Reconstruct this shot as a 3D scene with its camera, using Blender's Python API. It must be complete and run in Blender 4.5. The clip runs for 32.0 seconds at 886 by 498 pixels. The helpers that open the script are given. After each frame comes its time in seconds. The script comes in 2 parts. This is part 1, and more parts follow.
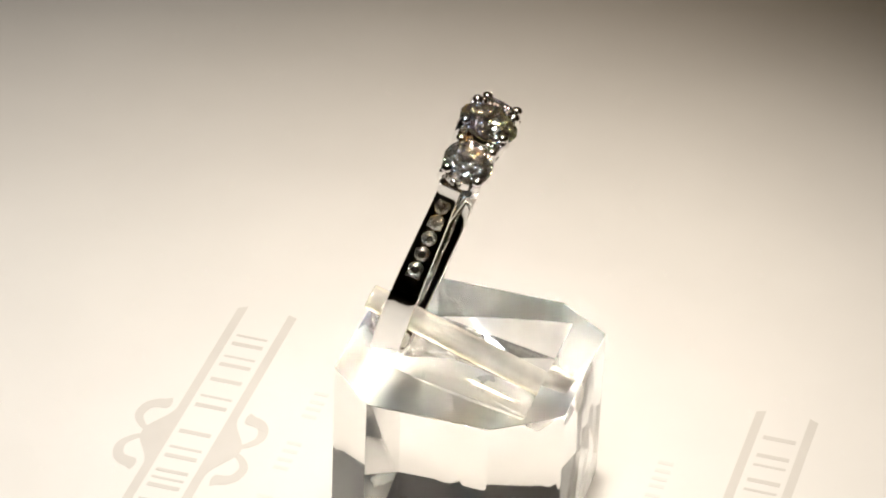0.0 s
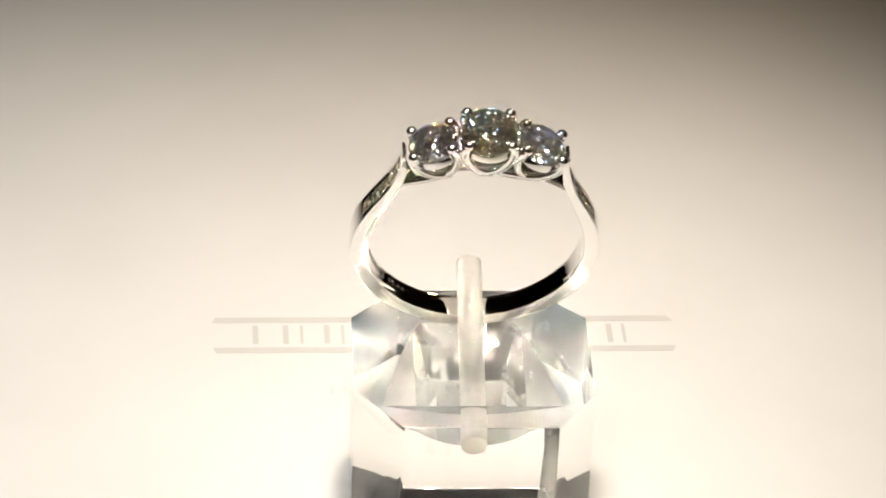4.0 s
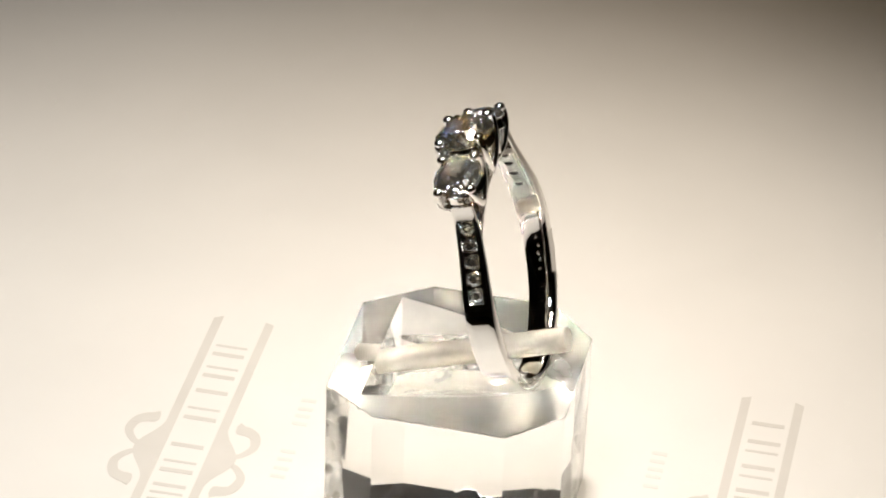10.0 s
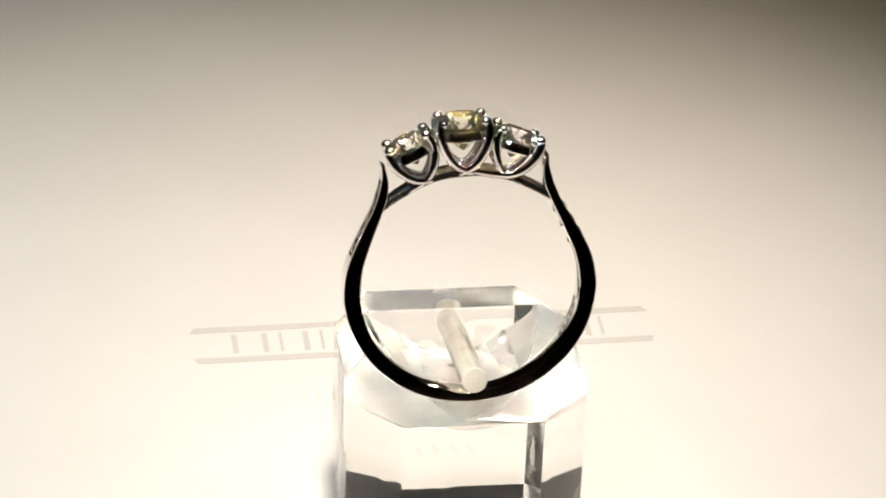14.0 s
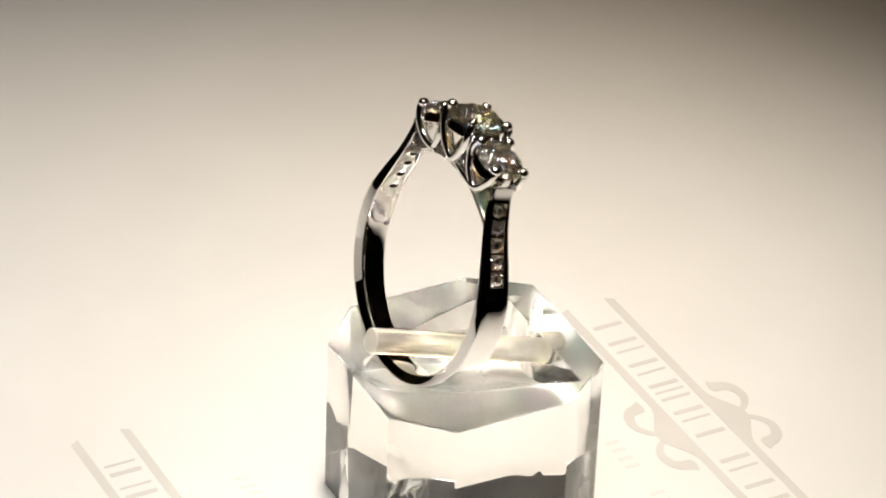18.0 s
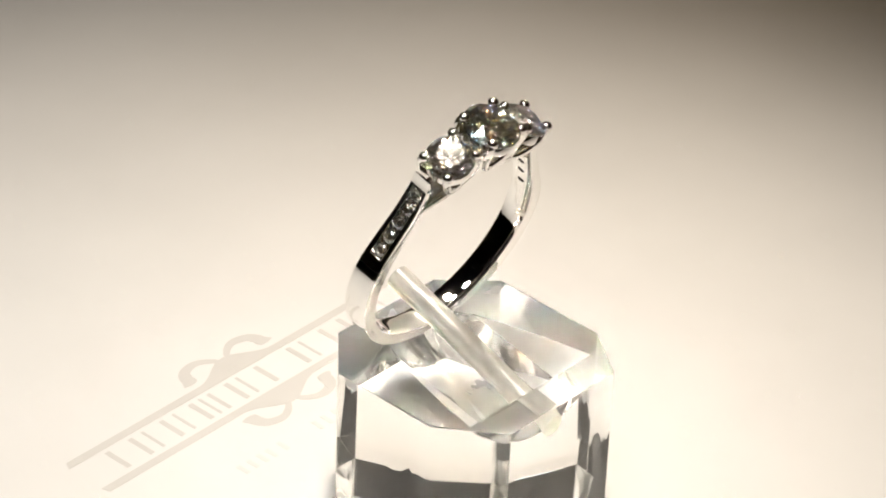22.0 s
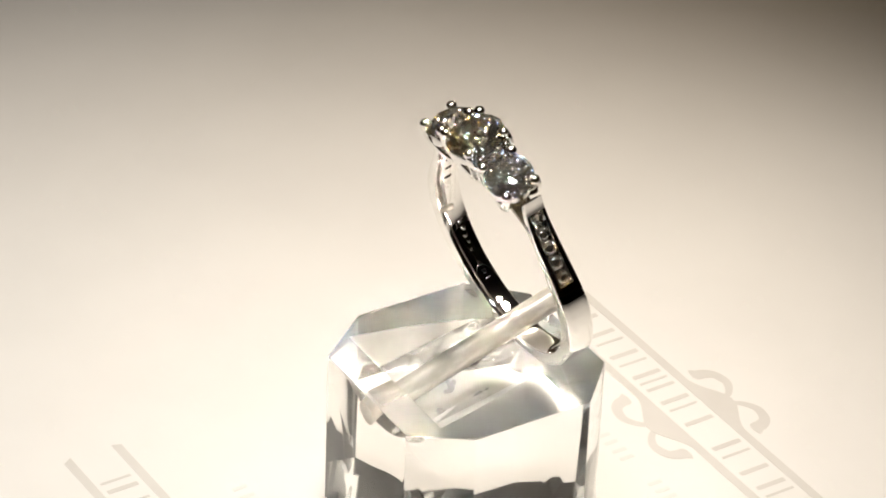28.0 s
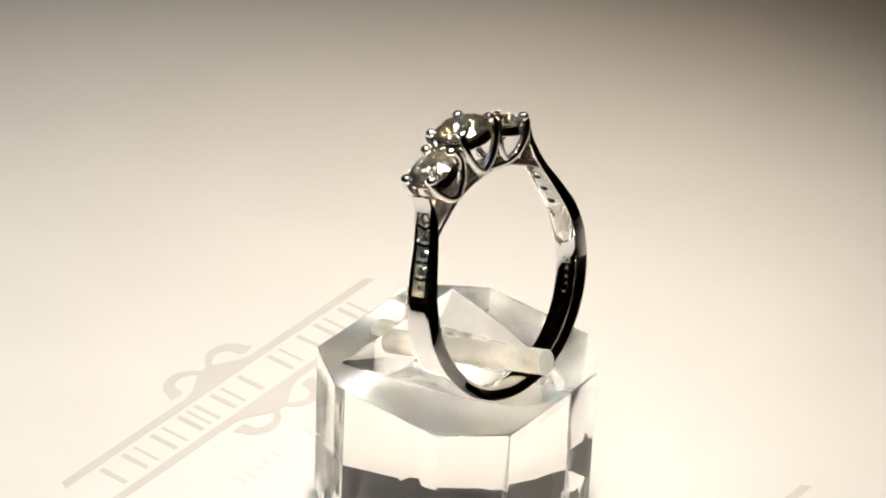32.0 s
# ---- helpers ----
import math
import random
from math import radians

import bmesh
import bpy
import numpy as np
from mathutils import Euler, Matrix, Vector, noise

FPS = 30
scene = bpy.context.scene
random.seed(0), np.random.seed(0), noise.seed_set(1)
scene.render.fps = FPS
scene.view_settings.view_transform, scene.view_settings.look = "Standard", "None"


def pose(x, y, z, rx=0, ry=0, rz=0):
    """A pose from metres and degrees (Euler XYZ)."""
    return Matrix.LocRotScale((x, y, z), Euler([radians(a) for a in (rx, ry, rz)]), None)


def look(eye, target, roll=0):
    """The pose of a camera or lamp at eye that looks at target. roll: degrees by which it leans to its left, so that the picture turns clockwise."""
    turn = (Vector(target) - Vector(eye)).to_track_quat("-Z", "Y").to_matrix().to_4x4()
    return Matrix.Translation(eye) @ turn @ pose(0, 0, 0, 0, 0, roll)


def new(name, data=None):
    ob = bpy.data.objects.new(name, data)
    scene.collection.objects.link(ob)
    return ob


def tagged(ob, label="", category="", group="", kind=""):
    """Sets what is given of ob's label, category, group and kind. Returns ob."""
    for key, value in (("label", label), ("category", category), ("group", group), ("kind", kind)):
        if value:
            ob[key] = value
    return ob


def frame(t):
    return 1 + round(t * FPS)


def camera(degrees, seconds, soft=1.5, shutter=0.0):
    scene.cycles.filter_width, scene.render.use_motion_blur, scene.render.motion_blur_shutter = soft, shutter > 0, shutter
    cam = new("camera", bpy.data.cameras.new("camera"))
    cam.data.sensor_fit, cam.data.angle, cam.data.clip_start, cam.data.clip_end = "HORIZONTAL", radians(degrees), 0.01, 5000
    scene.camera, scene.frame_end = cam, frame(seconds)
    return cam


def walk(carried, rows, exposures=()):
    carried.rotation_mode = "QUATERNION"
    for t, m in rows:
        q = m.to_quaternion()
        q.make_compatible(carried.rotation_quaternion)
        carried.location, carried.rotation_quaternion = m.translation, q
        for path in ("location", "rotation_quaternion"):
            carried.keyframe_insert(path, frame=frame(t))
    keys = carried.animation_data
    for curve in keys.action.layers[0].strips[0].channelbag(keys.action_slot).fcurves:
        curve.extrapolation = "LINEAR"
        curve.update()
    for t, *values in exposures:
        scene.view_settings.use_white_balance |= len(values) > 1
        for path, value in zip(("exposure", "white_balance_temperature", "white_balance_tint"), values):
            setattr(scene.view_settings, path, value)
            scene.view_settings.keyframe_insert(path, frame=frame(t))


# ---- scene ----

MM = 0.001
SECONDS = 32.0

# ---- the camera: it stands still on a tripod in front of the turntable ----
cam = camera(13.33, SECONDS, soft=2.0)
PAN, TILT = radians(-0.50), radians(33.418)
EYE = Vector((0, -0.25, 0.18932))
AHEAD = EYE + 0.3 * Vector((math.sin(PAN) * math.cos(TILT), math.cos(PAN) * math.cos(TILT), -math.sin(TILT)))
walk(cam, [(0, look(EYE, AHEAD, 2.359)), (SECONDS, look(EYE, AHEAD, 2.359))])

# clear acrylic and cut stones need long light paths
scene.cycles.max_bounces, scene.cycles.transmission_bounces, scene.cycles.glossy_bounces = 24, 24, 16
scene.cycles.caustics_refractive, scene.cycles.caustics_reflective = True, True
scene.cycles.blur_glossy, scene.cycles.sample_clamp_indirect = 0.0, 0.0

# ---- light: a lamp with two bulbs straight over the turntable, a weaker fill added to the left and a warm lamp low behind, inside unseen walls ----
world = bpy.data.worlds.new("world")
scene.world = world
world.use_nodes = True
world.node_tree.nodes["Background"].inputs["Color"].default_value = (0.010, 0.009, 0.008, 1)
world.node_tree.nodes["Background"].inputs["Strength"].default_value = 1.0


def spot(name, eye, target, watts, colour, size, blend, radius):
    lamp = bpy.data.lights.new(name, "SPOT")
    lamp.energy, lamp.color, lamp.spot_size, lamp.spot_blend, lamp.shadow_soft_size = watts, colour, radians(size), blend, radius
    ob = new(name, lamp)
    ob.matrix_world = look(eye, target)
    return ob


spot("overhead_lamp", (-0.0036, 0.0203, 0.2573), (-0.0284, -0.0130, 0), 2.51, (1.0, 0.900, 0.782), 54.57, 1.0, 0.016)
spot("overhead_led", (0.0120, -0.0180, 0.2573), (0.0331, 0.0047, 0), 0.85, (1.0, 0.898, 0.777), 34.25, 1.0, 0.012)
# added cool fill, fitted to the brightness and tint across the card
spot("cool_fill", (-0.0500, -0.0733, 0.2481), (-0.0360, -0.0206, 0), 0.57, (0.84, 0.93, 1.0), 35.19, 1.0, 0.02)
spot("desk_lamp_warm", (0.1653, 0.4702, 0.2128), (-0.0052, 0.0193, 0), 2.90, (1.0, 0.743, 0.45), 12.54, 1.0, 0.02)


# ---- materials ----
def shader(name):
    m = bpy.data.materials.new(name)
    m.use_nodes = True
    nodes, links = m.node_tree.nodes, m.node_tree.links
    return m, nodes, links, nodes["Principled BSDF"]


def noise_node(nodes, links, scale, detail=3.0):
    coord = nodes.new("ShaderNodeTexCoord")
    tex = nodes.new("ShaderNodeTexNoise")
    tex.inputs["Scale"].default_value, tex.inputs["Detail"].default_value = scale, detail
    links.new(coord.outputs["Object"], tex.inputs["Vector"])
    return tex


def ramp_node(nodes, links, source, low, high, p0=0.35, p1=0.65):
    ramp = nodes.new("ShaderNodeValToRGB")
    ramp.color_ramp.elements[0].position, ramp.color_ramp.elements[0].color = p0, (*low, 1)
    ramp.color_ramp.elements[1].position, ramp.color_ramp.elements[1].color = p1, (*high, 1)
    links.new(source, ramp.inputs["Fac"])
    return ramp


def rough_node(nodes, links, source, low, high):
    m = nodes.new("ShaderNodeMapRange")
    m.inputs["To Min"].default_value, m.inputs["To Max"].default_value = low, high
    links.new(source, m.inputs["Value"])
    return m


def matt(name, low, high, rough, scale, bump=0.0, bump_scale=1500):
    m, nodes, links, p = shader(name)
    tex = noise_node(nodes, links, scale, 4)
    links.new(ramp_node(nodes, links, tex.outputs["Fac"], low, high).outputs["Color"], p.inputs["Base Color"])
    p.inputs["Roughness"].default_value = rough
    p.inputs["Specular IOR Level"].default_value = 0.25
    if bump:
        fine = noise_node(nodes, links, bump_scale, 2)
        b = nodes.new("ShaderNodeBump")
        b.inputs["Strength"].default_value, b.inputs["Distance"].default_value = bump, 0.00002
        links.new(fine.outputs["Fac"], b.inputs["Height"])
        links.new(b.outputs["Normal"], p.inputs["Normal"])
    return m


def metal(name, colour, low, high):
    m, nodes, links, p = shader(name)
    p.inputs["Base Color"].default_value = (*colour, 1)
    p.inputs["Metallic"].default_value = 1
    tex = noise_node(nodes, links, 900, 3)
    links.new(rough_node(nodes, links, tex.outputs["Fac"], low, high).outputs["Result"], p.inputs["Roughness"])
    wave = noise_node(nodes, links, 260, 2)  # hand polishing leaves the surface faintly wavy
    bump = nodes.new("ShaderNodeBump")
    bump.inputs["Strength"].default_value, bump.inputs["Distance"].default_value = 1.0, 0.00003
    links.new(wave.outputs["Fac"], bump.inputs["Height"])
    links.new(bump.outputs["Normal"], p.inputs["Normal"])
    return m


def glass(name, colour, ior, rough=0.0):
    m, nodes, links, p = shader(name)
    g = nodes.new("ShaderNodeBsdfGlass")
    g.inputs["Color"].default_value = (*colour, 1)
    g.inputs["IOR"].default_value = ior
    g.inputs["Roughness"].default_value = rough
    links.new(g.outputs["BSDF"], nodes["Material Output"].inputs["Surface"])
    nodes.remove(p)
    return m


PAPER = matt("white_card", (0.80, 0.79, 0.77), (0.83, 0.82, 0.80), 0.75, 60, 0.15)
PRINT = matt("pale_grey_print", (0.645, 0.63, 0.60), (0.685, 0.67, 0.64), 0.7, 160)
LETTER = matt("light_grey_print", (0.63, 0.615, 0.585), (0.67, 0.655, 0.625), 0.7, 160)
FAINT = matt("faint_grey_print", (0.735, 0.725, 0.70), (0.765, 0.755, 0.73), 0.7, 160)
DARK = matt("dark_cloth", (0.022, 0.018, 0.014), (0.034, 0.028, 0.022), 0.9, 40, 0.3, 900)
# brown of the added unseen walls, light enough to bounce into the metal
BOUNCE = matt("brown_bounce_wall", (0.19, 0.145, 0.11), (0.25, 0.195, 0.15), 0.9, 40, 0.3, 900)
PLASTIC = matt("white_plastic", (0.72, 0.71, 0.69), (0.76, 0.75, 0.73), 0.4, 30)
GOLD = metal("polished_white_gold", (0.86, 0.845, 0.82), 0.02, 0.06)
# near black: the shade inside the drilled holes, put into the colour
HOLE_SHADE = metal("painted_hole_shade", (0.035, 0.031, 0.027), 0.35, 0.5)
GOLD_CAST = metal("cast_white_gold", (0.40, 0.365, 0.32), 0.18, 0.30)


def diamond(name, colour, lift, rough=0.0):
    """Cut diamond: red, green and blue light bend by different amounts; a share of pale diffuse is mixed in to brighten
    the dark facets.
    """
    m, nodes, links, p = shader(name)
    nodes.remove(p)
    total = None
    for k, ior in enumerate((2.4175, 2.42, 2.4245)):
        g = nodes.new("ShaderNodeBsdfGlass")
        g.inputs["Color"].default_value = (*[colour[j] if j == k else 0.0 for j in range(3)], 1)
        g.inputs["IOR"].default_value, g.inputs["Roughness"].default_value = ior, rough
        if total is None:
            total = g.outputs["BSDF"]
        else:
            both = nodes.new("ShaderNodeAddShader")
            links.new(total, both.inputs[0])
            links.new(g.outputs["BSDF"], both.inputs[1])
            total = both.outputs["Shader"]
    # pale diffuse added to imitate light returned by the stones
    pale = nodes.new("ShaderNodeBsdfDiffuse")
    pale.inputs["Color"].default_value = (0.85, 0.81, 0.74, 1)
    mix = nodes.new("ShaderNodeMixShader")
    amount = rough_node(nodes, links, noise_node(nodes, links, 1800, 3).outputs["Fac"], 0.0, 2 * lift)
    links.new(amount.outputs["Result"], mix.inputs["Fac"])
    links.new(total, mix.inputs[1])
    links.new(pale.outputs["BSDF"], mix.inputs[2])
    links.new(mix.outputs["Shader"], nodes["Material Output"].inputs["Surface"])
    return m


DIAMOND = diamond("clear_diamond", (1.0, 0.993, 0.978), 0.022, 0.045)
CHAMPAGNE = diamond("tinted_diamond", (0.990, 0.980, 0.943), 0.015, 0.04)
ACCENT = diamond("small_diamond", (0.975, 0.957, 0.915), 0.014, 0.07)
ACRYLIC = glass("clear_acrylic", (0.997, 0.998, 0.996), 1.49)


def frosted():
    """Milky acrylic: light soaks through it and leaves evenly all round."""
    m, nodes, links, p = shader("frosted_acrylic")
    nodes.remove(p)
    g = nodes.new("ShaderNodeBsdfGlass")
    g.inputs["Color"].default_value = (0.99, 0.985, 0.965, 1)
    g.inputs["IOR"].default_value, g.inputs["Roughness"].default_value = 1.49, 0.19
    soak = nodes.new("ShaderNodeBsdfTranslucent")
    soak.inputs["Color"].default_value = (0.985, 0.975, 0.94, 1)
    white = nodes.new("ShaderNodeBsdfDiffuse")
    white.inputs["Color"].default_value = (0.985, 0.975, 0.94, 1)
    milk, mix = nodes.new("ShaderNodeMixShader"), nodes.new("ShaderNodeMixShader")
    milk.inputs["Fac"].default_value = 0.40
    links.new(soak.outputs["BSDF"], milk.inputs[1])
    links.new(white.outputs["BSDF"], milk.inputs[2])
    amount = rough_node(nodes, links, noise_node(nodes, links, 700, 3).outputs["Fac"], 0.36, 0.58)
    links.new(amount.outputs["Result"], mix.inputs["Fac"])
    links.new(g.outputs["BSDF"], mix.inputs[1])
    links.new(milk.outputs["Shader"], mix.inputs[2])
    links.new(mix.outputs["Shader"], nodes["Material Output"].inputs["Surface"])
    return m


FROST = frosted()


def machined(name, low, high, rough):
    """Acrylic left hazy by the milling cutter; low, high: the share of haze."""
    m, nodes, links, p = shader(name)
    g = nodes.new("ShaderNodeBsdfGlass")
    g.inputs["Color"].default_value = (0.995, 0.995, 0.99, 1)
    g.inputs["IOR"].default_value, g.inputs["Roughness"].default_value = 1.49, rough
    haze = nodes.new("ShaderNodeBsdfTranslucent")
    haze.inputs["Color"].default_value = (0.93, 0.925, 0.91, 1)
    white = nodes.new("ShaderNodeBsdfDiffuse")
    white.inputs["Color"].default_value = (0.93, 0.925, 0.91, 1)
    both = nodes.new("ShaderNodeMixShader")
    both.inputs["Fac"].default_value = 0.35
    links.new(haze.outputs["BSDF"], both.inputs[1])
    links.new(white.outputs["BSDF"], both.inputs[2])
    tex = noise_node(nodes, links, 420, 4)
    amount = rough_node(nodes, links, tex.outputs["Fac"], low, high)
    mix = nodes.new("ShaderNodeMixShader")
    links.new(amount.outputs["Result"], mix.inputs["Fac"])
    links.new(g.outputs["BSDF"], mix.inputs[1])
    links.new(both.outputs["Shader"], mix.inputs[2])
    links.new(mix.outputs["Shader"], nodes["Material Output"].inputs["Surface"])
    nodes.remove(p)
    return m


ACRYLIC_CUT = machined("machined_acrylic", 0.14, 0.34, 0.10)
ACRYLIC_SANDED = machined("sanded_acrylic", 0.60, 0.92, 0.2)
ACRYLIC_SAWN = machined("sawn_acrylic", 0.0, 0.04, 0.06)


# ---- mesh helpers (all lengths in millimetres, scaled once on linking) ----
def part(name, bm, material, parent=None, label="", smooth=0.0):
    """Links a bmesh as one mesh object under a thing or a part."""
    bmesh.ops.recalc_face_normals(bm, faces=bm.faces[:])
    bm.transform(Matrix.Scale(MM, 4))
    me = bpy.data.meshes.new(name)
    bm.to_mesh(me)
    bm.free()
    me.materials.append(material)
    if smooth:
        me.shade_smooth()
        me.set_sharp_from_angle(angle=radians(smooth))
    ob = new(name, me)
    ob.parent = parent
    if label:
        ob["label"] = label
    return ob


def share(name, data, parent, m):
    """One more object on the mesh of an alike part, placed in millimetres."""
    ob = new(name, data)
    ob.parent = parent
    m = m.copy()
    m.translation *= MM
    ob.matrix_basis = m
    return ob


def box(x0, x1, y0, y1, z0, z1, bevel=0.0):
    bm = bmesh.new()
    bmesh.ops.create_cube(bm, size=1)
    for v in bm.verts:
        v.co = Vector((x0 + (v.co.x + .5) * (x1 - x0), y0 + (v.co.y + .5) * (y1 - y0), z0 + (v.co.z + .5) * (z1 - z0)))
    if bevel:
        bmesh.ops.bevel(bm, geom=bm.edges[:], offset=bevel, segments=2, affect="EDGES", profile=0.5)
    return bm


def spline(points, n):
    """n points evenly spread in parameter over a Catmull-Rom curve."""
    pts = [Vector(p) for p in points]
    pts = [2 * pts[0] - pts[1]] + pts + [2 * pts[-1] - pts[-2]]
    out = []
    for k in range(n):
        s = k / (n - 1) * (len(pts) - 3)
        i = min(int(s), len(pts) - 4)
        t = s - i
        a, b, c, d = pts[i:i + 4]
        out.append(0.5 * (2 * b + (c - a) * t + (2 * a - 5 * b + 4 * c - d) * t ** 2 + (3 * b - a - 3 * c + d) * t ** 3))
    return out


def tube(points, radii, sides=10, caps=True, flat=1.0, bm=None):
    """A round wire along points; radii: one, or one for each point."""
    bm = bm or bmesh.new()
    n = len(points)
    radii = [radii] * n if isinstance(radii, (int, float)) else radii
    rings, side = [], None
    for i, p in enumerate(points):
        way = (points[min(i + 1, n - 1)] - points[max(i - 1, 0)]).normalized()
        if side is None:
            side = way.cross(Vector((0, 1, 0.01)))
        side = (side - way * side.dot(way)).normalized()
        other = way.cross(side)
        rings.append([bm.verts.new(p + radii[i] * (math.cos(2 * math.pi * k / sides) * side + flat * math.sin(2 * math.pi * k / sides) * other)) for k in range(sides)])
    for a, b in zip(rings, rings[1:]):
        for k in range(sides):
            bm.faces.new((a[k], a[(k + 1) % sides], b[(k + 1) % sides], b[k]))
    if caps:
        bm.faces.new(rings[0][::-1])
        bm.faces.new(rings[-1])
    return bm


def ball(centre, r, bm, squash=1.0, up=Vector((0, 0, 1))):
    m = Matrix.Translation(centre) @ up.to_track_quat("Z", "Y").to_matrix().to_4x4() @ Matrix.Diagonal((1, 1, squash, 1))
    bmesh.ops.create_uvsphere(bm, u_segments=14, v_segments=9, radius=r, matrix=m)
    return bm


def sheet(outline, z0, z1):
    """A thin plate with this outline (x, y), from z0 to z1."""
    bm = bmesh.new()
    low = [bm.verts.new((x, y, z0)) for x, y in outline]
    high = [bm.verts.new((x, y, z1)) for x, y in outline]
    n = len(outline)
    bm.faces.new(low[::-1])
    bm.faces.new(high)
    for k in range(n):
        bm.faces.new((low[k], low[(k + 1) % n], high[(k + 1) % n], high[k]))
    return bm


# ---- floor, and unseen brown walls and ceiling added close by to lighten black reflections ----
def plain(name, x0, x1, y0, y1, z0, z1, finish=BOUNCE):
    return tagged(part(name, box(x0, x1, y0, y1, z0, z1), finish), kind="structure")


ROOM = 560
plain("floor", -ROOM, ROOM, -ROOM, ROOM, -30, -10, DARK)
plain("ceiling", -ROOM, ROOM, -ROOM, ROOM, 700, 730)
plain("wall_north", -ROOM, ROOM, ROOM, ROOM + 30, -10, 700)
plain("wall_south", -ROOM, ROOM, -ROOM - 30, -ROOM, -10, 700)
plain("wall_east", ROOM, ROOM + 30, -ROOM, ROOM, -10, 700)
plain("wall_west", -ROOM - 30, -ROOM, -ROOM, ROOM, -10, 700)


# ---- turntable with its printed card ----
def disc(radius, z0, z1, n=160, bevel=0.4):
    bm = bmesh.new()
    rows = [(radius - bevel, z0), (radius, z0 + bevel), (radius, z1 - bevel), (radius - bevel, z1)]
    rings = [[bm.verts.new((r * math.cos(2 * math.pi * k / n), r * math.sin(2 * math.pi * k / n), z)) for k in range(n)] for r, z in rows]
    for a, b in zip(rings, rings[1:]):
        for k in range(n):
            bm.faces.new((a[k], a[(k + 1) % n], b[(k + 1) % n], b[k]))
    bm.faces.new(rings[0][::-1])
    bm.faces.new(rings[-1])
    return bm


INK0, INK1 = 0.002, 0.03


def ribbon(points, widths):
    """A flat printed stroke of changing width along points (x, y)."""
    pts = [Vector((x, y, 0)) for x, y in points]
    left, right = [], []
    for i, p in enumerate(pts):
        way = (pts[min(i + 1, len(pts) - 1)] - pts[max(i - 1, 0)]).normalized()
        side = Vector((-way.y, way.x, 0)) * widths[i] / 2
        left.append(p + side)
        right.append(p - side)
    bm = bmesh.new()
    rows = [[bm.verts.new((q.x, q.y, z)) for q in line] for line, z in ((left, INK0), (left, INK1), (right, INK1), (right, INK0))]
    for a, b in zip(rows, rows[1:]):
        for i in range(len(pts) - 1):
            bm.faces.new((a[i], b[i], b[i + 1], a[i + 1]))
    return bm


def scroll(x_sign, y0, up):
    """One curl of the flourish: leaves the mound, sweeps over outwards and ends in a swollen leaf tip."""
    line = spline([(0.35, 1.0, 0), (0.9, 2.0, 0), (2.2, 2.75, 0), (3.7, 2.45, 0), (4.35, 1.5, 0), (3.8, 0.85, 0)], 41)
    wide = [0.5, 0.6, 0.75, 0.95, 1.25, 0.8]
    widths = []
    for k in range(41):
        s = k / 40 * 5
        i = min(int(s), 4)
        widths.append(wide[i] + (wide[i + 1] - wide[i]) * (s - i))
    widths[-1], widths[-2] = 0.15, 0.5
    bm = ribbon([(x_sign * p.x, y0 + up * p.y) for p in line], widths)
    return bm


def leaf_tip(x_sign, y0, up):
    """The pointed outer leaf of a curl."""
    pts = [(3.2, 2.9), (4.2, 2.6), (4.75, 1.75), (5.35, 0.85), (4.7, 0.66), (4.0, 0.75), (3.7, 1.5)]
    return sheet([(x_sign * x, y0 + up * y) for x, y in pts], INK0, INK1 + 0.008)


def build_turntable():
    table = tagged(new("turntable"), "white turntable topped with a square white card with pale grey prints", "turntable")
    part("platter", disc(90, -10, -0.5), PLASTIC, table, "white plastic platter", 40)
    part("card", box(-94.5, 99, -99, 99, -0.5, 0, 0.08), PAPER, table, "smooth white card with straight edges")
    for turn in (0, 180):
        m = Matrix.Rotation(radians(turn), 4, "Z")

        def put(name, bm, material=PRINT):
            bm.transform(m)
            return part(name, bm, material, table)
        put("banner_bar", sheet([(-20.2, 25.35), (20.5, 25.35), (20.0, 26.15), (-19.8, 26.15)], INK0, INK1))
        put("banner_bar", sheet([(-19.8, 20.75), (20.1, 20.75), (20.4, 21.55), (-20.1, 21.55)], INK0, INK1))
        # flourish above and below: a mound on the bar with two curls
        for y0, up in ((26.1, 1), (20.8, -1)):
            mound = [(-5.2, y0)] + [(x, y0 + up * 1.75 * math.cos(x / 5.2 * math.pi / 2) ** 3.0) for x in np.linspace(-5, 5, 21)] + [(5.2, y0)]
            put("flourish", sheet(mound, INK0, INK1 + 0.004))
            put("scroll", scroll(-1, y0, up))
            put("scroll", scroll(1, y0, up))
            put("leaf", leaf_tip(-1, y0, up))
            put("leaf", leaf_tip(1, y0, up))
        # the name between the bars, as plain upright strokes
        x = -17.6
        for wide, strokes in ((3.0, 1), (3.4, 2), (3.4, 2), (3.9, 3), (3.1, 2), (2.3, 1), (1.7, 0), (3.4, 2), (2.6, 1), (3.1, 2), (3.1, 2)):
            for k in range(strokes):
                cx = x + wide * (k + 0.5) / strokes * 0.82
                thick = (0.5, 0.27, 0.4)[k]
                put("letter_bar", sheet([(cx - thick / 2, 22.1), (cx + thick / 2, 22.1), (cx + thick / 2, 24.9), (cx - thick / 2, 24.9)], INK0, INK1), LETTER)
            x += wide * 1.06
        x = -10.2
        for wide in (0.9, 0.9, 0.8, 1.1, 0.9, 2.4, 0.9, 1.0, 0.9, 1.0, 2.2, 0.9, 0.8, 1.0, 0.9):
            if wide < 2:
                put("letter_bar", sheet([(x, 14.5), (x + 0.42, 14.5), (x + 0.42, 15.8), (x, 15.8)], INK0, INK1), FAINT)
            x += wide * 1.27
    return table


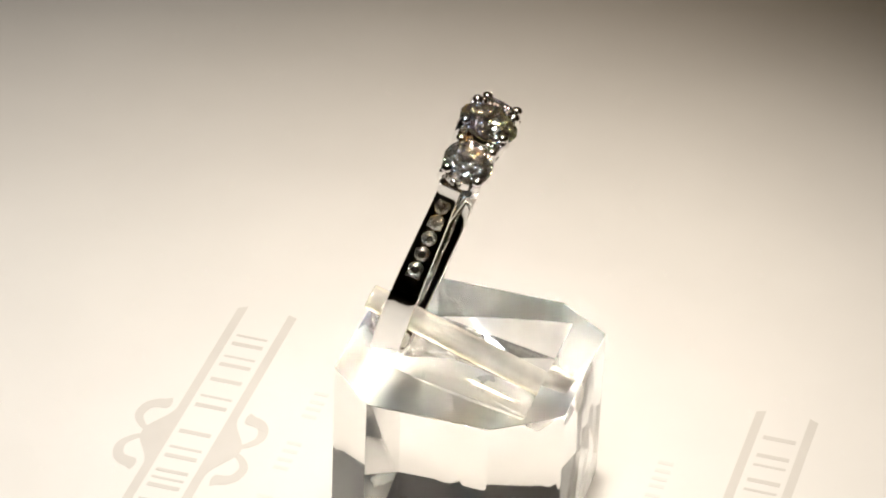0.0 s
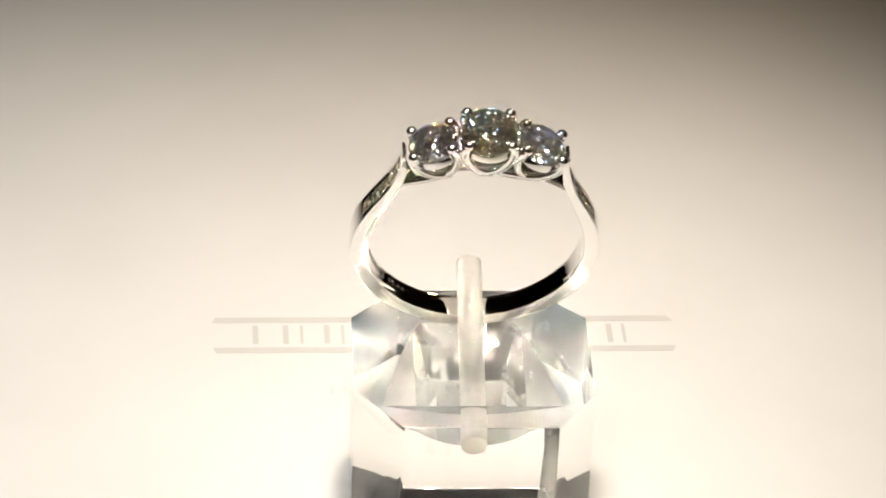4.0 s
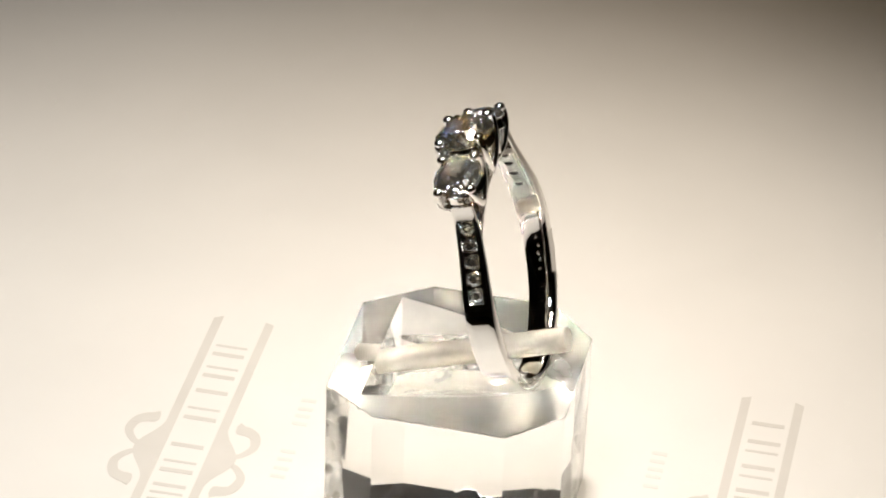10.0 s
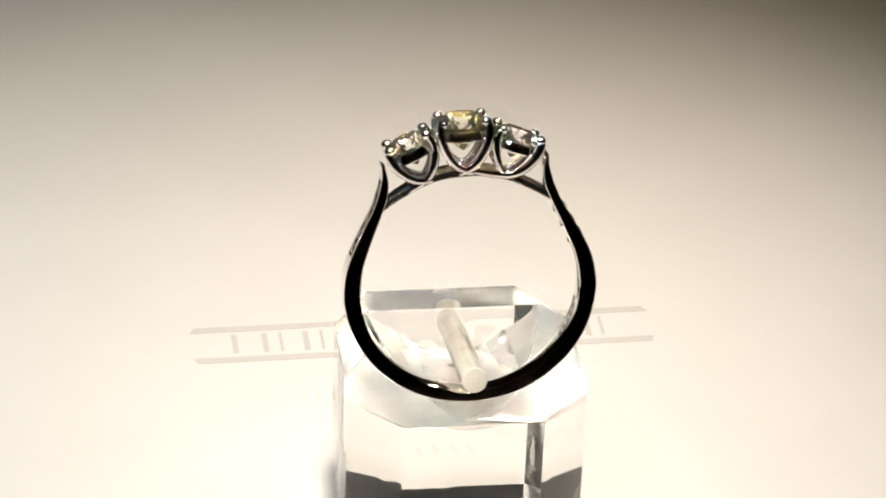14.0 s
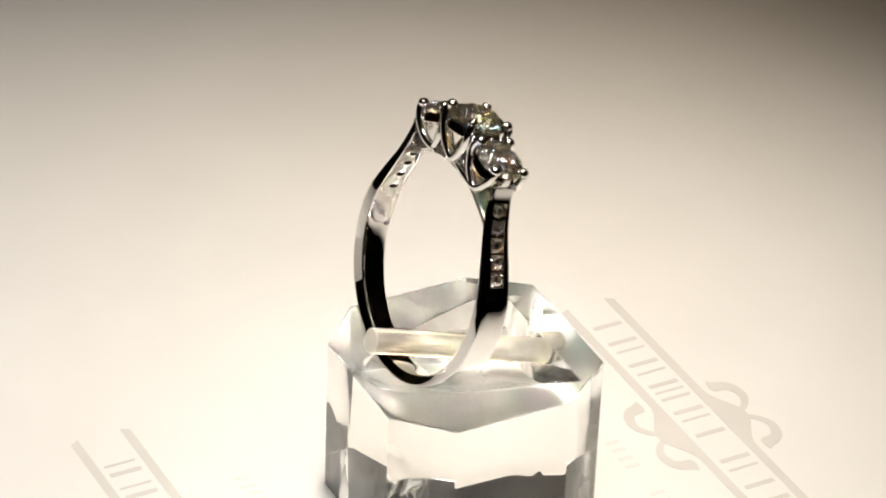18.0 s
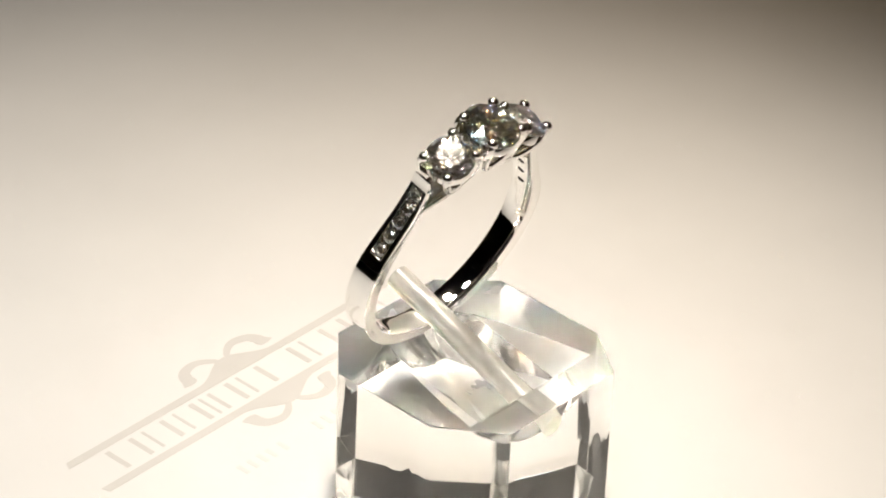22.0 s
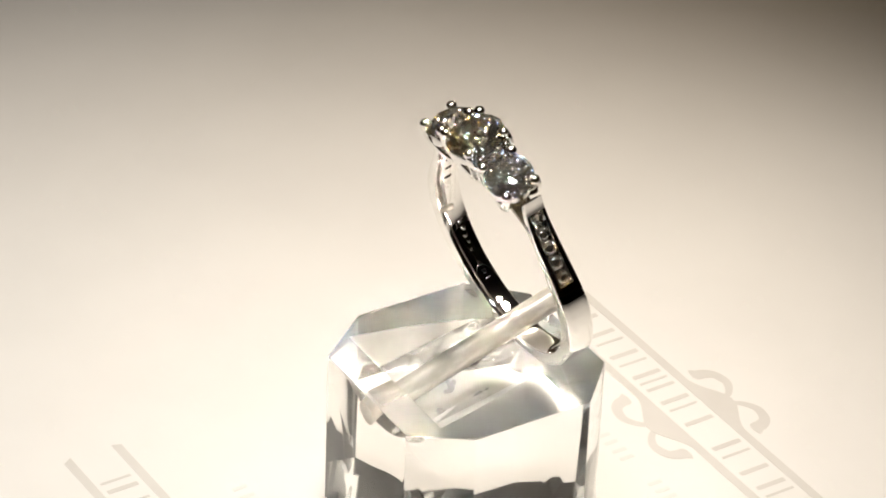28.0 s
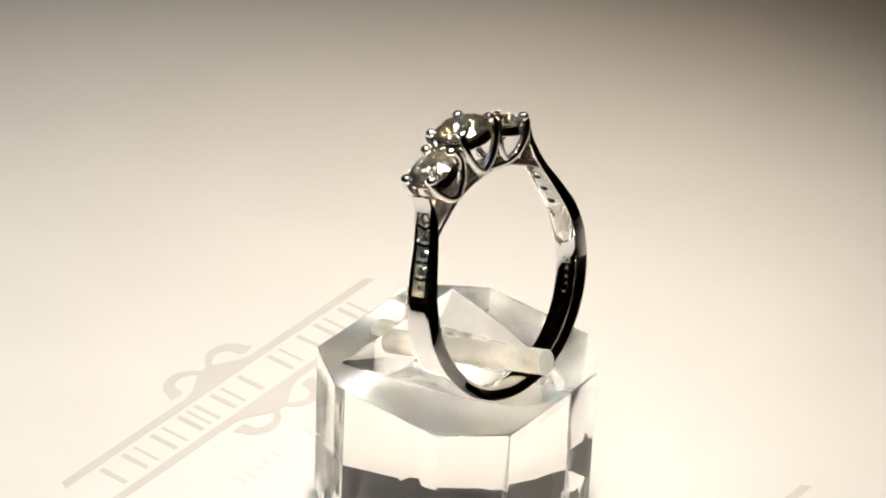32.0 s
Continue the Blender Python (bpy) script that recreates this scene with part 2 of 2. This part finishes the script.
# ---- clear acrylic display block with its rod ----
def octagon(half, cut, z):
    """The block's outline; the corners were cut by hand, the two behind the ring less evenly."""
    a = half - cut
    return [(half, 4.55 - half, z), (half, a, z), (a, half, z), (-a, half, z), (-half, a, z), (-half, 5.10 - half, z), (3.85 - half, -half, z), (half - 3.15, -half, z)]


BLOCK_HALF, BLOCK_CUT, TOP_Z = 9.6, 4.0, 14.15
ROD_POSE = pose(0.65, 8.35, 17.70, 18.65, 0, -1.6)  # the rod's free end; the rod runs along its -y axis
# the trough: a steep round groove, opened out by a wider and flatter one;
# for each the pose of its lowest line, its radius and where along that line it ends
TROUGHS = [(pose(0.45, 4.9, 14.15, 18.3, 0, -1.0), 6.3, -11.2), (pose(0.45, 8.8, 14.15, 11.0, 0, -1.0), 10.0, -15.35)]


def carved(bm, cutter):
    """The first solid less the second."""
    obs = []
    for b in (bm, cutter):
        bmesh.ops.recalc_face_normals(b, faces=b.faces[:])
        me = bpy.data.meshes.new("carving")
        b.to_mesh(me)
        b.free()
        obs.append(new("carving", me))
    cut = obs[0].modifiers.new("cut", "BOOLEAN")
    cut.operation, cut.object, cut.solver = "DIFFERENCE", obs[1], "EXACT"
    bpy.context.view_layer.update()
    done = bmesh.new()
    done.from_mesh(obs[0].evaluated_get(bpy.context.evaluated_depsgraph_get()).data)
    for ob in obs:
        me = ob.data
        bpy.data.objects.remove(ob)
        bpy.data.meshes.remove(me)
    return done


def build_block():
    block = tagged(new("display_block"), "clear polished acrylic ring block with cut corners standing on the card", "display stand")
    bm = bmesh.new()
    rows = [octagon(BLOCK_HALF, BLOCK_CUT, 0.06), octagon(BLOCK_HALF, BLOCK_CUT, TOP_Z)]
    rings = [[bm.verts.new(pose(0.5, -0.2, 0, 0, 0, -1) @ Vector(p)) for p in r] for r in rows]
    for k in range(8):
        bm.faces.new((rings[0][k], rings[0][(k + 1) % 8], rings[1][(k + 1) % 8], rings[1][k]))
    bm.faces.new(rings[0][::-1])
    bm.faces.new(rings[-1])
    foot = [e for e in bm.edges if all(v.co.z < 1 for v in e.verts)]
    bmesh.ops.subdivide_edges(bm, edges=foot, cuts=15)
    bmesh.ops.bevel(bm, geom=bm.edges[:], offset=0.045, segments=2, affect="EDGES", profile=0.5)
    for v in bm.verts:
        if 0.09 < v.co.z < 1:
            v.co.z += 0.03 + 0.07 * noise.noise(v.co * 0.45)  # a worn lower edge
    # round-bottomed grooves, cut on the slant, with flat end walls that hold the rod
    n = 96
    place, radius, stop = TROUGHS[0]
    wall, upright = place @ Vector((0, stop, 0)), place.to_3x3() @ Vector((0, 1, 0))
    for place, radius, stop in TROUGHS:
        cutter = bmesh.new()
        ends = []
        axis = place.to_3x3() @ Vector((0, 1, 0))
        for y in (stop, 20):
            ring = [place @ Vector((radius * math.cos(2 * math.pi * k / n), y, radius * (1 + math.sin(2 * math.pi * k / n)))) for k in range(n)]
            if y == stop:  # both grooves stop at one flat end wall
                ring = [q + axis * ((wall - q).dot(upright) / axis.dot(upright)) for q in ring]
            ends.append([cutter.verts.new(q) for q in ring])
        wall = wall + 0.02 * upright
        for k in range(n):
            cutter.faces.new((ends[0][k], ends[0][(k + 1) % n], ends[1][(k + 1) % n], ends[1][k]))
        cutter.faces.new(ends[0][::-1])
        cutter.faces.new(ends[1])
        bm = carved(bm, cutter)
    body = part("body", bm, ACRYLIC, block, "clear acrylic body with a slanting trough")
    body.data.materials.append(ACRYLIC_CUT)
    body.data.materials.append(ACRYLIC_SANDED)
    body.data.materials.append(ACRYLIC_SAWN)
    for face in body.data.polygons:  # the cut corners are less well polished than the faces
        if min(abs(face.normal.x), abs(face.normal.y)) > 0.4 and abs(face.normal.z) < 0.1:
            face.material_index = 3
    trough_smooth(body.data)
    # frosted rod through the ring, let into the end wall
    pts = [ROD_POSE @ Vector((0, -18.0 * (1 - k / 12), 0)) for k in range(13)]
    pts = pts[:-1] + [ROD_POSE @ Vector((0, -0.08, 0)), ROD_POSE @ Vector((0, 0, 0))]
    part("rod", tube(pts, [1.03] * 13 + [0.95], 32), FROST, block, "milky frosted acrylic rod", 40)
    return block


def trough_smooth(me):
    """Soft shading on the curved grooves alone; the flat faces stay flat."""
    for place, radius, stop in TROUGHS:
        axis = place.to_3x3() @ Vector((0, 1, 0))
        centre = (place @ Vector((0, 0, radius))) * MM
        for face in me.polygons:
            off = face.center - centre
            r = (off - axis * off.dot(axis)).length
            if abs(face.normal.dot(axis)) < 0.02 and abs(r - radius * MM) < 0.05 * MM:
                steep = abs(face.normal.dot(place.to_3x3() @ Vector((1, 0, 0)))) > 0.47
                face.use_smooth, face.material_index = True, 2 if steep else 1
    me.set_sharp_from_angle(angle=radians(14))


# ---- the ring ----
RING_POSE = pose(0.60, 3.25, 23.36, 15.9, 0, -0.25) @ Matrix.Rotation(radians(1.8), 4, "Y")
ARC = [radians(a) for a in range(0, 91, 10)]
OUTER = [((9.40 + 0.57 * math.sin(a) ** 2) * math.sin(a), -(9.40 + 0.57 * math.sin(a) ** 2) * math.cos(a)) for a in ARC]
OUTER += [(9.62, 2.2), (8.62, 4.4), (7.48, 6.5), (6.90, 8.0), (6.58, 9.3), (6.55, 10.3)]
INNER = [((8.43 + 0.13 * math.sin(a) ** 2) * math.sin(a), -(8.43 + 0.13 * math.sin(a) ** 2) * math.cos(a)) for a in ARC]
INNER += [(8.28, 2.1), (7.49, 4.3), (6.67, 6.25), (6.17, 7.6), (6.0, 8.9), (6.22, 10.2)]


def both_sides(points):
    return [Vector((-x, 0, z)) for x, z in points[:0:-1]] + [Vector((x, 0, z)) for x, z in points]


STATIONS = 361
PATH_OUT = spline(both_sides(OUTER), STATIONS)
PATH_IN = spline(both_sides(INNER), STATIONS)
CHANNEL = (10.42, 13.8)  # from where to where the channel runs, in control points from the middle


def station(side, s):
    """Outer point, inner point and outward normal of the shank, s control points from the bottom."""
    k = (len(OUTER) - 1 + side * s) / (2 * (len(OUTER) - 1)) * (STATIONS - 1)
    i = min(int(k), STATIONS - 2)
    t = k - i
    o, q = PATH_OUT[i].lerp(PATH_OUT[i + 1], t), PATH_IN[i].lerp(PATH_IN[i + 1], t)
    way = (PATH_OUT[min(i + 2, STATIONS - 1)] - PATH_OUT[max(i - 2, 0)]).normalized()
    return o, q, Vector((way.z, 0, -way.x))


def build_shank(ring):
    bm = bmesh.new()
    half_n = len(OUTER) - 1
    stops = sorted(set([k / 8 for k in range(half_n * 8 + 1)] + [CHANNEL[0], CHANNEL[0] + 0.02, CHANNEL[1], CHANNEL[1] + 0.02]))
    stops = [-s for s in stops[:0:-1]] + stops
    rings = []
    for s in stops:
        o, q, normal = station(1 if s >= 0 else -1, abs(s))
        w = 1.13 - 0.27 * min(1, max(0, (abs(s) - 9.5) / 4.5))  # the shoulders taper towards the stones
        ch = min(0.59, w - 0.25)
        deep = 0.5 if CHANNEL[0] + 0.01 < abs(s) < CHANNEL[1] + 0.01 else 0.0
        inward = (q - o)
        d = inward.length
        inward.normalize()
        v = w - 0.13 * max(0.0, math.cos(radians(min(90, 10 * abs(s))))) ** 0.7  # below, the band narrows towards the finger
        crown = 0.03 * min(1.0, max(0.0, (10.2 - abs(s)) / 2.5))  # the outside is slightly domed below the channels

        def top(y, depth=0.0):
            return (depth - crown * (1 - (y / w) ** 2), y)
        half = [(0.05, w), (0.015, w - 0.02), top(w - 0.07), top(ch + 0.05), top(ch + 0.01), top(ch, deep), top(0.35, deep)]
        hole = [(d - 0.15, v), (d - 0.11, v - 0.03), (d - 0.08, v - 0.11), (d - 0.03, v - 0.35), (d - 0.006, v - 0.65), (d, 0.2)]
        prof = [(a, -b) for a, b in half] + [top(0, deep)] + half[::-1] + hole + [(a, -b) for a, b in hole[::-1]]
        rings.append([bm.verts.new(o + inward * a + Vector((0, b, 0))) for a, b in prof])
    n = len(rings[0])
    for a, b in zip(rings, rings[1:]):
        for k in range(n):
            bm.faces.new((a[k], a[(k + 1) % n], b[(k + 1) % n], b[k]))
    bm.faces.new(rings[0][::-1])
    bm.faces.new(rings[-1])
    return part("shank", bm, GOLD, ring, "polished white gold band with channel shoulders", 32)


def brilliant(d, table=0.56, crown=0.15, pavilion=0.43, girdle=0.03):
    """A round brilliant of diameter d, girdle in the plane z = 0."""
    bm = bmesh.new()
    r = d / 2

    def row(n, radius, z, off=0.0):
        return [bm.verts.new((radius * math.cos(2 * math.pi * (k + off) / n), radius * math.sin(2 * math.pi * (k + off) / n), z)) for k in range(n)]
    top = row(8, table * r, crown * d + girdle * d / 2)
    mid = row(8, 0.80 * r, (crown * 0.56 + girdle / 2) * d, 0.5)
    g1 = row(16, r, girdle * d / 2)
    g0 = row(16, r, -girdle * d / 2)
    low = row(8, 0.22 * r, -(girdle / 2 + pavilion * 0.80) * d, 0.5)
    tip = bm.verts.new((0, 0, -(girdle / 2 + pavilion) * d))
    cut = random.Random(3)
    for v in mid + low + g1:
        v.co.z += cut.uniform(-0.008, 0.008) * d  # hand-cut facets are never quite even
    bm.faces.new(top)
    for k in range(8):
        j = (k + 1) % 8
        bm.faces.new((top[k], mid[k], top[j]))
        bm.faces.new((top[k], mid[k - 1], g1[2 * k], mid[k]))
        bm.faces.new((mid[k], g1[2 * k], g1[2 * k + 1]))
        bm.faces.new((mid[k], g1[2 * k + 1], g1[(2 * k + 2) % 16]))
        bm.faces.new((g0[2 * k], low[k], g0[2 * k + 1]))
        bm.faces.new((g0[2 * k + 1], low[k], g0[(2 * k + 2) % 16]))
        bm.faces.new((low[k], low[k - 1], g0[2 * k]))
        bm.faces.new((low[k], tip, low[k - 1]))
    for k in range(16):
        j = (k + 1) % 16
        bm.faces.new((g1[k], g0[k], g0[j], g1[j]))
    return bm


def build_head(ring, name, stone_name, place, d, px, py, base_drop, stone_material, stone_label, sweep=0):
    """A four-claw head: four curved wires that end in round claws, a rail under the girdle, and the stone.
    sweep: on which side of the ring, times the wire's own side, a wire runs on, under the centre or into the shoulder."""
    head = new(name)
    head.parent = ring
    m = place.copy()
    m.translation *= MM
    head.matrix_basis = m
    head["label"] = "white gold claw setting"
    for side in (-1, 1):
        y = side * py
        for sx in (-1, 1):
            x = sx * px
            pts = [(x * 0.95, y * 0.95, 0.36), (x * 1.05, y * 1.02, 0.0), (x * 1.05, y * 1.0, -0.75), (x * 0.90, y * 0.93, -base_drop * 0.48),
                   (x * 0.64, y * 0.83, -base_drop * 0.73), (x * 0.32, y * 0.72, -base_drop * 0.90), (-x * 0.05, y * 0.64, -base_drop)]
            outward = place.translation.x * -sx > 0
            if sx == sweep * side and outward:  # this wire runs on into the shoulder
                pts += [(-sx * 1.4, y * 0.56, -base_drop - 0.20), (-sx * 2.9, y * 0.42, -base_drop - 0.30), (-sx * 4.0, y * 0.3, -base_drop - 0.40)]
            elif sx == sweep * side:  # this one runs on under the centre setting
                pts += [(-sx * 1.4, y * 0.62, -base_drop - 0.28), (-sx * 3.3, y * 0.60, -base_drop - 0.55)]
            else:
                pts += [(-x * 0.30, y * 0.60, -base_drop * 1.03)]
            line = spline(pts, 37)
            radii = [0.32 + 0.04 * min(1, k / 12) - (0.006 * max(0, k - 16) if outward else 0) for k in range(37)]
            part("claw_wire", tube(line, radii, 12), GOLD, head, smooth=50)
            part("claw", ball(Vector((x * 0.93, y * 0.93, 0.38)), 0.46, bmesh.new(), 0.85), GOLD, head, "round polished claw tip", 80)
    # the cup under the girdle: a thin cone of metal
    bm = bmesh.new()
    rows = []
    for r, z in ((0.84, -0.28), (0.87, -0.34), (0.93, -1.02), (0.91, -1.08), (0.80, -1.04), (0.76, -0.32)):
        rows.append([bm.verts.new((r * d / 2 * math.cos(2 * math.pi * k / 48), r * d / 2 * math.sin(2 * math.pi * k / 48), z)) for k in range(48)])
    for a, b in zip(rows, rows[1:] + rows[:1]):
        for k in range(48):
            bm.faces.new((a[k], a[(k + 1) % 48], b[(k + 1) % 48], b[k]))
    part("rail", bm, GOLD, head, smooth=40)
    stone = part(stone_name, brilliant(d), stone_material, head, stone_label)
    return head


def build_ring():
    ring = tagged(new("diamond_ring"), "polished white gold three-stone diamond ring leaning on an acrylic rod", "ring")
    build_shank(ring)
    # accent stones in the channels, five in each shoulder
    accent = None
    fine = [CHANNEL[0] + (CHANNEL[1] - CHANNEL[0]) * k / 200 for k in range(201)]
    for side in (-1, 1):
        line = [station(side, f)[0] for f in fine]
        run = [0.0]
        for a, b in zip(line, line[1:]):
            run.append(run[-1] + (b - a).length)
        for k in range(5):
            o, q, normal = station(side, fine[int(np.searchsorted(run, run[-1] * (k + 0.5) / 5))])
            normal = normal if normal.dot(o - q) > 0 else -normal
            m = Matrix.Translation(o - normal * 0.12) @ normal.to_track_quat("Z", "Y").to_matrix().to_4x4() @ pose(0, 0, 0, (3, -4, 2, -2, 4)[k], (-3, 2, 4, -4, 1)[k], 17 * k + 8 * side) @ Matrix.Scale((1.0, 1.0, 1.0, 0.97, 0.93)[k], 4)
            if accent is None:
                first = part("accent_stone", brilliant(1.18), ACCENT, ring, "small round channel-set diamond")
                accent = first.data
                m.translation *= MM
                first.matrix_basis = m
            else:
                share("accent_stone", accent, ring, m)["label"] = "small round channel-set diamond"
    # satin gallery strip that follows the finger hole under the heads
    pts = [(0, 9.3), (1.9, 9.15), (3.6, 8.6), (4.8, 7.98), (5.65, 7.5), (6.35, 7.05), (7.0, 6.6)]  # its ends run into the shoulders
    pts = [(-x, z) for x, z in pts[:0:-1]] + pts
    bm = bmesh.new()
    rows = []
    for q in spline([(x, 0, z) for x, z in pts], 61):
        up = Vector((q.x * 0.9, 0, q.z)).normalized()
        slim = 1.0 - 0.19 * min(1.0, abs(q.x) / 5.5)  # the strip narrows with the shoulders
        rows.append([bm.verts.new(q + up * a * slim + Vector((0, slim * b, 0))) for a, b in ((-0.26, -0.85), (-0.12, -1.0), (0.32, -1.0), (0.40, -0.9), (0.40, 0.9), (0.32, 1.0), (-0.12, 1.0), (-0.26, 0.85))])
    for a, b in zip(rows, rows[1:]):
        for k in range(8):
            bm.faces.new((a[k], a[(k + 1) % 8], b[(k + 1) % 8], b[k]))
    bm.faces.new(rows[0][::-1])
    bm.faces.new(rows[-1])
    part("gallery_strip", bm, GOLD_CAST, ring, "satin cast gallery strip", 40)
    # small drilled holes behind the channel stones: solid plugs, their inner shade painted near black
    for side in (-1, 1):
        for k in range(4):
            o, q, normal = station(side, 10.45 + 0.62 * k)
            inward = (q - o).normalized()
            bm = bmesh.new()
            bmesh.ops.create_cone(bm, cap_ends=True, segments=16, radius1=0.40, radius2=0.30, depth=0.06)
            bm.transform(Matrix.Translation(q + inward * 0.0) @ inward.to_track_quat("Z", "Y").to_matrix().to_4x4() @ Matrix.Diagonal((1, 0.75, 1, 1)))
            part("azure_hole_shade", bm, HOLE_SHADE, ring, "small dark plug painted as the shade inside a drilled hole")
    u0, w0 = 0.0, -0.42
    build_head(ring, "centre_setting", "centre_stone", pose(u0, w0, 12.98, 4, 0, 0), 4.8, 1.80, 1.72, 3.5, CHAMPAGNE, "large round brilliant with a faint champagne tint")
    for side in (-1, 1):
        build_head(ring, "side_setting", "side_stone", pose(u0 + side * 4.28, w0, 11.64, 4, side * 22, 0), 4.0, 1.66, 1.40, 3.0, DIAMOND, "round brilliant diamond", -1)
    # struck hallmarks inside the band, too small to read: a row of framed stamps, then a line of fine strokes
    def mark(bm, a, off):
        r = 8.43 + 0.13 * math.sin(a) ** 2
        bm.transform(Matrix.Translation(Vector((r * math.sin(a), off, -r * math.cos(a)))) @ Matrix.Rotation(-a, 4, "Y"))
        part("hallmark", bm, GOLD, ring)
    for k in range(5):
        bm = bmesh.new()
        for x0, x1, y0, y1 in ((-0.26, -0.19, -0.34, 0.34), (0.19, 0.26, -0.34, 0.34), (-0.19, 0.19, -0.34, -0.27), (-0.19, 0.19, 0.27, 0.34)):
            bar = box(x0, x1, y0, y1, -0.02, 0.035)
            me = bpy.data.meshes.new("bar")
            bar.to_mesh(me)
            bar.free()
            bm.from_mesh(me)
            bpy.data.meshes.remove(me)
        ball(Vector((0.03 * (k % 3 - 1), 0.08 * (k % 2), 0.0)), 0.12 + 0.02 * (k % 3), bm, 0.4)
        mark(bm, radians(-74 + 4.3 * k), 0.12)
    for k in range(12):
        tall = (0.20, 0.14, 0.24, 0.17)[k % 4]
        bm = box(-0.035 - 0.012 * (k % 3), 0.03, -tall, tall * 0.9, -0.012, 0.03)
        bm.transform(Matrix.Rotation(radians((14, -10, 20, -16, 8)[k % 5]), 4, "Y"))
        mark(bm, radians((-50, -48.6, -46.9, -45.8, -43.6, -42.2, -40.9, -38.8, 44, 45.6, 47.4, 48.5)[k]), 0.15)
    return ring


turntable = build_turntable()
display_block = build_block()
diamond_ring = build_ring()

# ---- everything on the turntable turns clockwise, once in 20.5 seconds ----
START, SPEED = 75.4, 17.546


def motions():
    rows = [k * 0.25 for k in range(129)]
    own = RING_POSE.copy()
    own.translation *= MM
    walk(turntable, [(t, pose(0, 0, 0, 0, 0, START - SPEED * t)) for t in rows])
    walk(display_block, [(t, pose(0, 0, 0, 0, 0, START - SPEED * t)) for t in rows])
    walk(diamond_ring, [(t, pose(0, 0, 0, 0, 0, START - SPEED * t) @ own) for t in rows])


motions()
